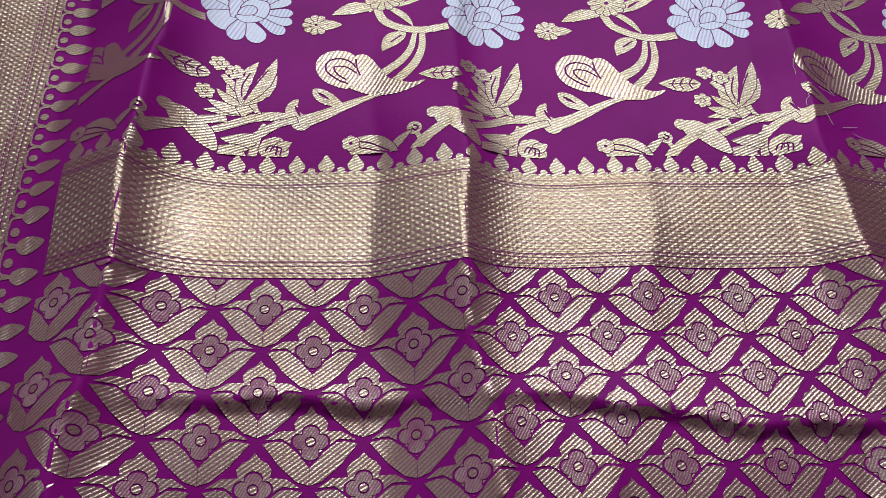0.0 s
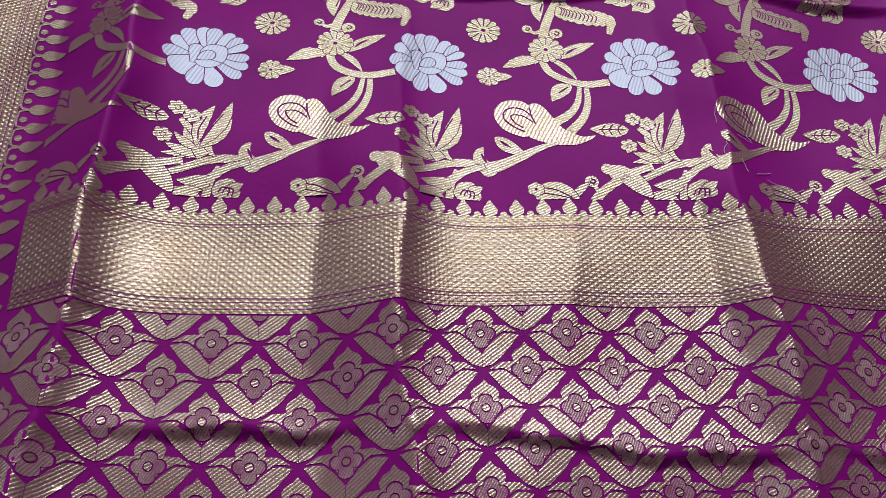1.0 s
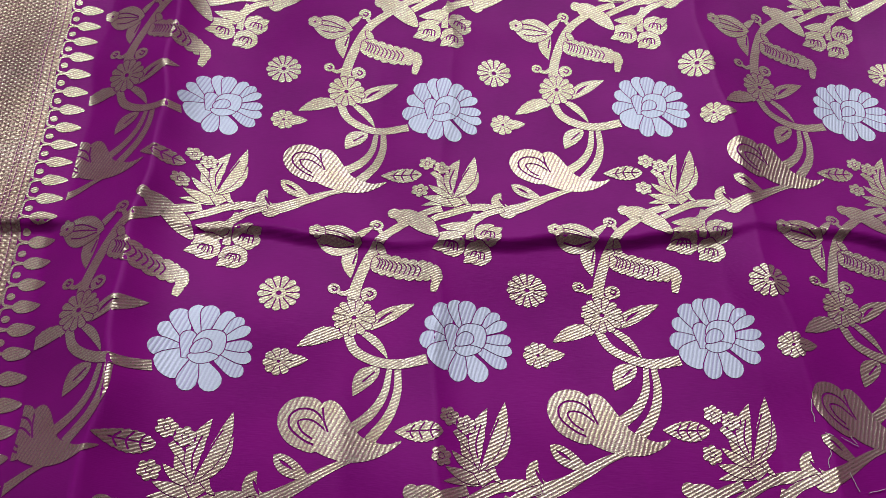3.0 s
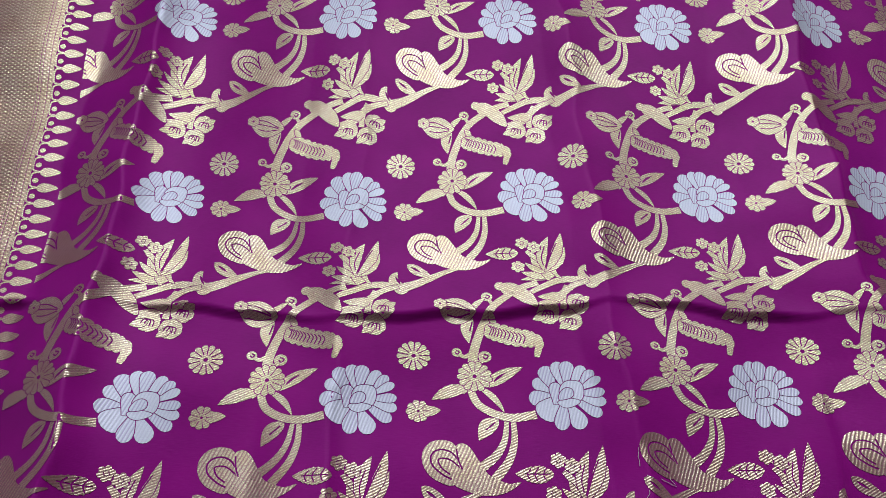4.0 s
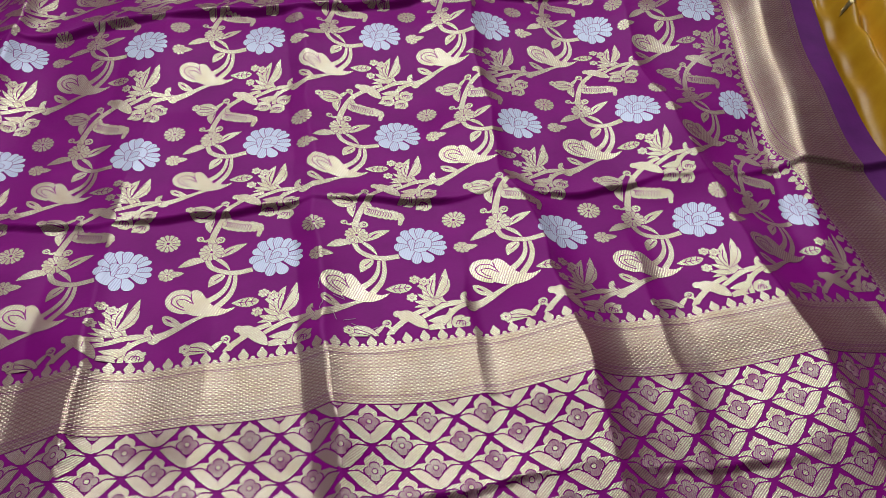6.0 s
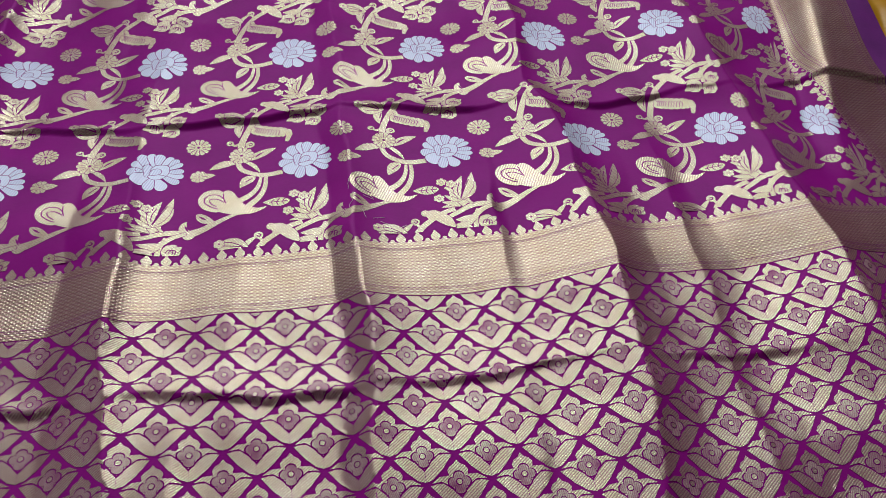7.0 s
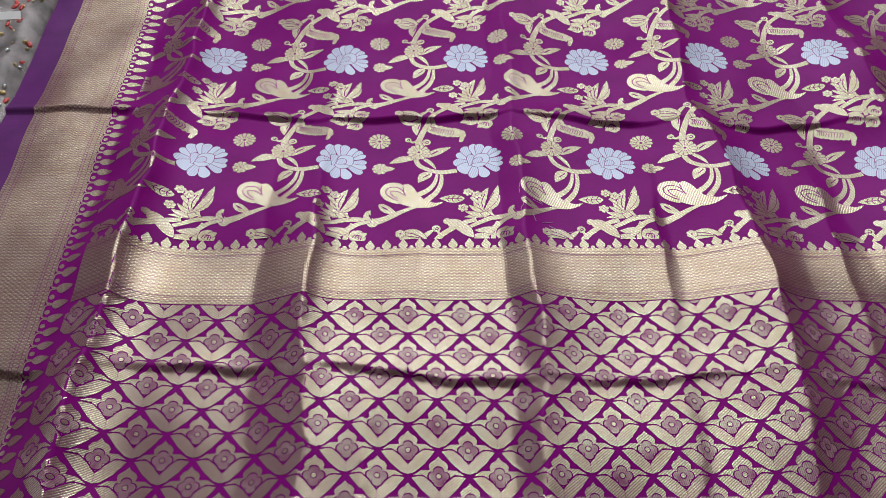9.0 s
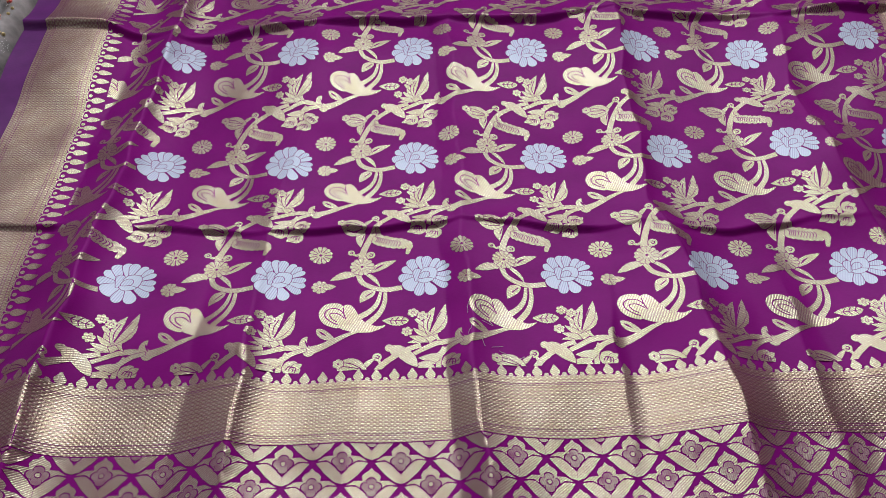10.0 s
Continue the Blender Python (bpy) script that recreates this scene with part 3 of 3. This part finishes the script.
def filled(shapes, cuts, limits=(), grid=3.0):
    """Triangles for each group of shapes with the cuts left open: {group: (points, triangles)}."""
    cuts = list(cuts)
    for axis, limit, over in limits:
        low, high = [-200.0, -200.0], [200.0, 200.0]
        (high if over else low)[axis] = limit
        cuts.append(np.array([(low[0], low[1]), (high[0], low[1]), (high[0], high[1]), (low[0], high[1])]))
    points, faces = [], []
    for s in [s for _, s in shapes] + list(cuts):
        nxt = np.roll(s, -1, 0)
        if np.sum(s[:, 0] * nxt[:, 1] - s[:, 1] * nxt[:, 0]) < 0:
            s = s[::-1]
        faces.append(list(range(len(points), len(points) + len(s))))
        points.extend(Vector((float(a), float(b))) for a, b in s)
    if not points:
        return {}
    lo, hi = np.min([s.min(0) for _, s in shapes], 0), np.max([s.max(0) for _, s in shapes], 0)
    for i, a in enumerate(np.arange(lo[0] + 1, hi[0], grid)):
        for b in np.arange(lo[1] + 1 + (i % 2) * grid / 2, hi[1], grid):
            points.append(Vector((float(a), float(b))))
    verts, _, tris, _, _, origins = delaunay_2d_cdt(points, [], faces, 1, 1e-4, True)
    verts = np.array([(v.x, v.y) for v in verts])
    groups = {}
    for tri, origin in zip(tris, origins):
        if not origin or max(origin) >= len(shapes) or shapes[max(origin)][0] is None:
            continue
        a, b, c = verts[list(tri[:3])]
        if (b[0] - a[0]) * (c[1] - a[1]) - (b[1] - a[1]) * (c[0] - a[0]) < 0:
            tri = tri[::-1]
        groups.setdefault(shapes[max(origin)][0], []).append(tri)
    done = {}
    for g, tris in groups.items():
        used = sorted({i for t in tris for i in t})
        number = {i: k for k, i in enumerate(used)}
        done[g] = (verts[used], [[number[i] for i in t] for t in tris])
    return done


def islands(piece):
    """The separate pieces of a filled shape."""
    points, tris = piece
    mother = list(range(len(points)))

    def top(i):
        while mother[i] != i:
            mother[i] = mother[mother[i]]
            i = mother[i]
        return i

    for t in tris:
        mother[top(t[0])] = top(t[1])
        mother[top(t[1])] = top(t[2])
    found = {}
    for t in tris:
        found.setdefault(top(t[0]), []).append(t)
    for group in found.values():
        if len(group) < 6:
            continue
        used = sorted({i for t in group for i in t})
        number = {i: k for k, i in enumerate(used)}
        yield points[used], [[number[i] for i in t] for t in group]


def woven(name, piece, u, v, mat, parent, lift, label=""):
    points, tris = piece
    uv = points * 0.001 + (u, v)
    return from_arrays(name, lay(uv[:, 0], uv[:, 1], lift), tris, mat, parent, label, uv=uv)


# ---- the sari ----
sari = tagged(new("sari"), "purple silk sari with gold and silver brocade, unfolded with sharp creases", "sari")
sheet("ground_cloth", U_LEFT - BORDER - SELVEDGE, U_RIGHT + BORDER + SELVEDGE, V_NEAR, V_FAR, 0.0022, SILK, sari, 0.0, "glossy purple silk ground with fold creases")
LIFT = 0.00035
for a, b in ((U_LEFT - BORDER - SELVEDGE, U_LEFT - BORDER), (U_RIGHT + BORDER, U_RIGHT + BORDER + SELVEDGE)):
    sheet("selvedge", a, b, V_NEAR, V_FAR, 0.0022, VIOLET, sari, LIFT, "plain dark violet edge strip")
sheet("cross_band", U_LEFT + 0.024, U_RIGHT - 0.024, BAND_LOW, BAND_TOP, 0.0022, BAND, sari, LIFT, "wide woven gold band across the cloth")
for v in (BAND_LOW + 0.0020, BAND_LOW + 0.0055, BAND_LOW + 0.0075, BAND_TOP - 0.0065, BAND_TOP - 0.0082):
    sheet("band_line", U_LEFT + 0.024, U_RIGHT - 0.024, v, v + 0.0003, 0.0022, SILK, sari, LIFT * 1.8)
for name, a, b in (("left_border", U_LEFT - BORDER, U_LEFT), ("right_border", U_RIGHT, U_RIGHT + BORDER)):
    sheet(name.split("_")[1], a, b, V_NEAR, V_FAR, 0.0022, BAND, sari, LIFT, "wide woven gold border along the edge")
    for u in (a + 0.003, a + 0.008, a + 0.0105, b - 0.0035, b - 0.0085, b - 0.011):
        sheet("border_line", u, u + 0.0003, V_NEAR, V_FAR, 0.0022, SILK, sari, LIFT * 1.8)

# rows of pointed leaves with beads, along the band and the borders
spear_shapes = [("spear", closed([(0, 10.8), (2.2, 7.6), (4.2, 4.4), (3.2, 1.2), (0, 0.3), (-3.2, 1.2), (-4.2, 4.4), (-2.2, 7.6)], 3)), ("spear", disc((7.5, 1.4), 2.0, 1.6, 9)), ("spear", disc((7.5, -0.2), 3.6, 0.8, 9)), ("spear", disc((0, -0.3), 4.0, 0.7, 9))]
spear = filled(spear_shapes, [], grid=2.4)["spear"]
STEP = REPEAT / 9
for i in range(int((U_RIGHT - U_LEFT - 0.056) / STEP)):
    woven("pointed_leaf", spear, U_LEFT + 0.030 + STEP * i, BAND_TOP + 0.0006, ZARI, sari, LIFT)
side_shapes = [("s", closed([(21, 0), (16, 2.9), (10.5, 4.0), (7.2, 2.4), (6, 0), (7.2, -2.4), (10.5, -4.0), (16, -2.9)], 3)), ("s", disc((4.2, 6.2), 2.2, n=9)), ("s", stroke([(0.5, 6.8), (1.4, 1.5), (6.5, 0)], 1.0, 1.6)), ("s", stroke([(0.5, -6.8), (1.4, -1.5), (6.5, 0)], 1.0, 1.6))]
side = filled(side_shapes, [], grid=2.4)["s"]
mirrored = (side[0] * (-1, 1), [t[::-1] for t in side[1]])
SIDE_STEP = 0.0137
for i in range(int((V_FAR - 0.01) / SIDE_STEP)):
    woven("border_leaf", side, U_LEFT, 0.004 + SIDE_STEP * i, ZARI, sari, LIFT)
    if i > 18:
        woven("border_leaf", mirrored, U_RIGHT, 0.004 + SIDE_STEP * i, ZARI, sari, LIFT)

# vine repeats over the body
shapes = vine_repeat()
LABELS = {"berry": "gold woven round berry", "vine": "gold woven climbing vine with rosette", "paisley": "gold woven paisley with curled head", "branch": "gold woven branch with hooked twigs", "sprig": "gold woven sprig of small flowers", "broad_leaf": "gold woven broad leaf", "bud": "gold woven bud and leaves", "feather": "gold woven feathered leaf", "rosette": "gold woven round rosette", "drop": "gold woven drop-shaped flower"}
kept = {}
for row in range(-1, 5):
    for col in range(-1, 8):
        u, v = U_FLOWER + REPEAT * col, V_FLOWER + ROW * row
        limits = []
        if (u - U_LEFT) * 1000 < 116:
            limits.append((0, round((U_LEFT + 0.0225 - u) * 1000, 1), True))
        if (U_RIGHT - u) * 1000 < 112:
            limits.append((0, round((U_RIGHT - 0.008 - u) * 1000, 1), False))
        if row < 1:
            limits.append((1, round((BAND_TOP + 0.0110 - v) * 1000, 1), True))
        key = tuple(limits)
        if key not in kept:
            kept[key] = filled(shapes, [], limits)
        pieces = kept[key]
        flower = woven("silver_flower", pieces["heart"], u, v, SILVER, sari, LIFT, "silvery lilac woven flower with many petals") if "heart" in pieces else sari
        for g, piece in pieces.items():
            if g in (("petal", 0), ("petal", 1)):
                for one in islands(piece):
                    woven("petal", one, u, v, SILVER_PLAIN if g[1] else SILVER, flower, LIFT)
            elif g != "heart":
                name = "berry" if isinstance(g, tuple) else g
                for one in islands(piece):
                    woven(name, one, u, v, ZARI_TWILL if g == "paisley" else ZARI, sari, LIFT, LABELS[name])

# lattice of leaf cells below the band
hood = [(-19.0, 1.1), (-13.2, 4.9), (-6.4, 5.2), (-7.2, 8.6), (-5.2, 11.4), (-2.2, 13.0), (0, 15.8), (2.2, 13.0), (5.2, 11.4), (7.2, 8.6), (6.4, 5.2), (13.2, 4.9), (19.0, 1.1), (12, 1.7), (6, -2.2), (0, -8.9), (-6, -2.2), (-12, 1.7)]
left_cup = [(-20.0, -0.7), (-15, 0.4), (-11, 0.1), (-5.6, -4.3), (-0.12, -10.8), (-0.12, -18.2), (-5.3, -16.5), (-12.5, -10.0), (-17.2, -4.2)]
right_cup = [(-x, y) for x, y in reversed(left_cup)]
bloom = np.array([(r * math.sin(a), 0.4 + r * math.cos(a) * 0.92) for a, r in ((t, (7.4 if abs(t - math.pi) > 0.5 else 8.6) * (0.64 + 0.36 * abs(math.cos(2 * t)) ** 0.7)) for t in [k * math.pi / 20 for k in range(40)])])
cell_shapes = [("leaves", np.array(hood, float)), ("leaves", np.array(left_cup, float)), ("leaves", np.array(right_cup, float))]
bloom_cut = bloom * 1.14
for row in range(-1, 17):
    v = 0.1905 - 0.0203 * row
    for col in range(-4, 22):
        u = U_FLOWER + REPEAT / 3 * (col + (0.5 if row % 2 else 0.0)) + 0.0204
        if u > U_RIGHT - 0.02 or u < U_LEFT + 0.015:
            continue
        limits = []
        if row < 1:
            limits.append((1, round((BAND_LOW - 0.0010 - v) * 1000, 1), False))
        if u - U_LEFT < 0.047:
            limits.append((0, round((U_LEFT + 0.0235 - u) * 1000, 1), True))
        if U_RIGHT - u < 0.047:
            limits.append((0, round((U_RIGHT - 0.0235 - u) * 1000, 1), False))
        key = ("cell", *limits)
        if key not in kept:
            kept[key] = filled(cell_shapes, [bloom_cut], limits), filled([("bloom", bloom), ("ring", disc((0, 0.4), 2.5, n=12)), ("eye", disc((0, 0.4), 1.8, n=10))], [], limits)
        leaves, blooms = kept[key]
        if "leaves" not in leaves:
            continue
        cell = woven("leaf_cell", leaves["leaves"], u, v, ZARI_STEEP, sari, LIFT, "gold woven lattice cell of two leaves")
        if "bloom" in blooms:
            woven("cell_flower", blooms["bloom"], u, v, COPPER, cell, LIFT, "rose-gold woven small flower")
        if "eye" in blooms:
            woven("flower_eye", blooms["eye"], u, v, ZARI, cell, LIFT * 1.5)

# ---- things round the sari ----
def folded(name, width, length, folds, tall, mat, seed, dense=0.006):
    """A length of cloth pushed into long folds, lying along its own y."""
    rng = random.Random(seed)
    nx, ny = int(width / dense * 2), int(length / dense / 1.5)
    x, y = np.meshgrid(np.linspace(-width / 2, width / 2, nx), np.linspace(-length / 2, length / 2, ny))
    phase = x / width * folds * 2 * np.pi
    for _ in range(5):
        phase = phase + rng.uniform(0.2, 0.6) * np.sin(rng.uniform(6, 22) * y + rng.uniform(4, 30) * x + rng.uniform(0, 6))
    z = tall * (0.55 + 0.45 * np.sin(phase)) ** 1.2
    for _ in range(6):
        z = z + tall * rng.uniform(0.05, 0.14) * np.sin(rng.uniform(25, 90) * y + rng.uniform(-60, 60) * x + rng.uniform(0, 6))
    swell = np.sqrt(np.clip(1 - (2 * x / width) ** 4, 0, 1)) * np.sqrt(np.clip(1 - (2 * y / length) ** 8, 0, 1))
    z = z * swell + 0.030 * swell
    v = np.stack([x.ravel(), y.ravel(), z.ravel()], -1)
    i = (np.arange(ny - 1)[:, None] * nx + np.arange(nx - 1)[None]).ravel()
    return v, np.stack([i, i + 1, i + nx + 1, i + nx], -1)


yellow = tagged(new("folded_fabric"), "glossy yellow silk fabric lying in long narrow folds", "fabric")
v, f = folded("yellow", 0.30, 0.80, 9, 0.030, YELLOW, 4, 0.004)
from_arrays("fabric_layer", v, f, YELLOW, yellow)
rng = random.Random(11)
motif = filled([("m", leaf((-7, 0), (9, 2), 9, 2, 0.8))], [])["m"]
for k in range(46):
    i = rng.randrange(len(v))
    at = v[i]
    if abs(at[0]) > 0.13 or abs(at[1]) > 0.36:
        continue
    a = rng.uniform(0, 6.28)
    p = motif[0] * 0.001 * rng.uniform(0.9, 1.6)
    q = np.stack([at[0] + p[:, 0] * math.cos(a) - p[:, 1] * math.sin(a), at[1] + p[:, 0] * math.sin(a) + p[:, 1] * math.cos(a)], -1)
    near = [v[np.argmin((v[:, 0] - b[0]) ** 2 + (v[:, 1] - b[1]) ** 2)][2] + 0.0012 for b in q]
    from_arrays("woven_leaf", np.column_stack([q, near]), motif[1], BRIGHT_GOLD, yellow, "pale gold woven leaf")
yellow.matrix_basis = pose(1.045, 0.80, -0.040, 0, 0, -11)

packet = tagged(new("garment_packet"), "pale embroidered net garment packed in clear plastic film", "garment packet")
v, f = folded("net", 0.26, 0.66, 5, 0.022, PALE, 21)
from_arrays("net_layer", v, f, PALE, packet)
bead = bmesh.new()
bmesh.ops.create_icosphere(bead, subdivisions=1, radius=0.0028)
beads = part("bead", bead, BRIGHT_GOLD, packet, "gold bead", True)
beads.location = v[len(v) // 2] + (0, 0, 0.001)
red = bpy.data.meshes.new("knot")
bm = bmesh.new()
bmesh.ops.create_icosphere(bm, subdivisions=1, radius=0.0042, matrix=Matrix.Diagonal((1.5, 0.8, 0.7, 1)))
bm.to_mesh(red)
bm.free()
red.materials.append(RED)
pearl = beads.data.copy()
pearl.materials[0] = SILVER_BEAD
rng = random.Random(5)
for k in range(900):
    i = rng.randrange(len(v))
    if abs(v[i][0]) > 0.12 or abs(v[i][1]) > 0.31:
        continue
    curl = math.sin(v[i][1] * 60) * 0.03
    if k % 4 == 0:
        o = new("knot", red)
    elif k % 4 == 1:
        o = new("bead", pearl)
    else:
        o = new("bead", beads.data)
    o.parent = packet
    o.location = v[i] + (0, 0, 0.0012)
    o.rotation_euler = (0, 0, rng.uniform(0, 3))
    o.scale = [rng.uniform(0.45, 1.1)] * 3
v2, f2 = folded("film", 0.28, 0.68, 4, 0.016, FILM, 33)
film = from_arrays("film", v2 + (0, 0, 0.014), f2, FILM, packet, "clear crinkled plastic film")
film.visible_shadow = False
tag = part("tag", slab(-0.022, 0.022, -0.007, 0.007, 0.060, 0.0606), PAPER, packet, "small white paper tag")
tag.location = (0.085, -0.14, 0)
tag.rotation_euler = (0.1, 0.15, 0.2)
packet.matrix_basis = pose(-0.475, 0.70, -0.040, 0, 0, 8)

teal = tagged(new("folded_fabric"), "dark teal and grey fabric bundle in clear film", "fabric")
v, f = folded("teal", 0.24, 0.5, 4, 0.03, TEAL, 40)
from_arrays("fabric_layer", v, f, TEAL, teal)
teal.matrix_basis = pose(-0.52, 1.16, -0.040, 0, 0, -4)

# loose thread ends by the third crease
rng = random.Random(3)
for k in range(9):
    u, w = rng.uniform(0.195, 0.262), rng.uniform(0.275, 0.330)
    a, n = rng.uniform(0, 3.14), rng.uniform(0.004, 0.013)
    curve = bpy.data.curves.new("loose_thread", "CURVE")
    curve.dimensions, curve.bevel_depth = "3D", 0.00016
    sp = curve.splines.new("POLY")
    sp.points.add(4)
    for j in range(5):
        s = (j / 4 - 0.5) * n
        uu, vv = u + s * math.cos(a) + rng.uniform(-0.0006, 0.0006), w + s * math.sin(a)
        q = lay(uu, vv, 0.0008)
        sp.points[j].co = (*q, 1)
    curve.materials.append(WHITE_THREAD)
    tagged(new("loose_thread", curve), "short white loose thread end on the purple silk", "thread", "loose thread ends")
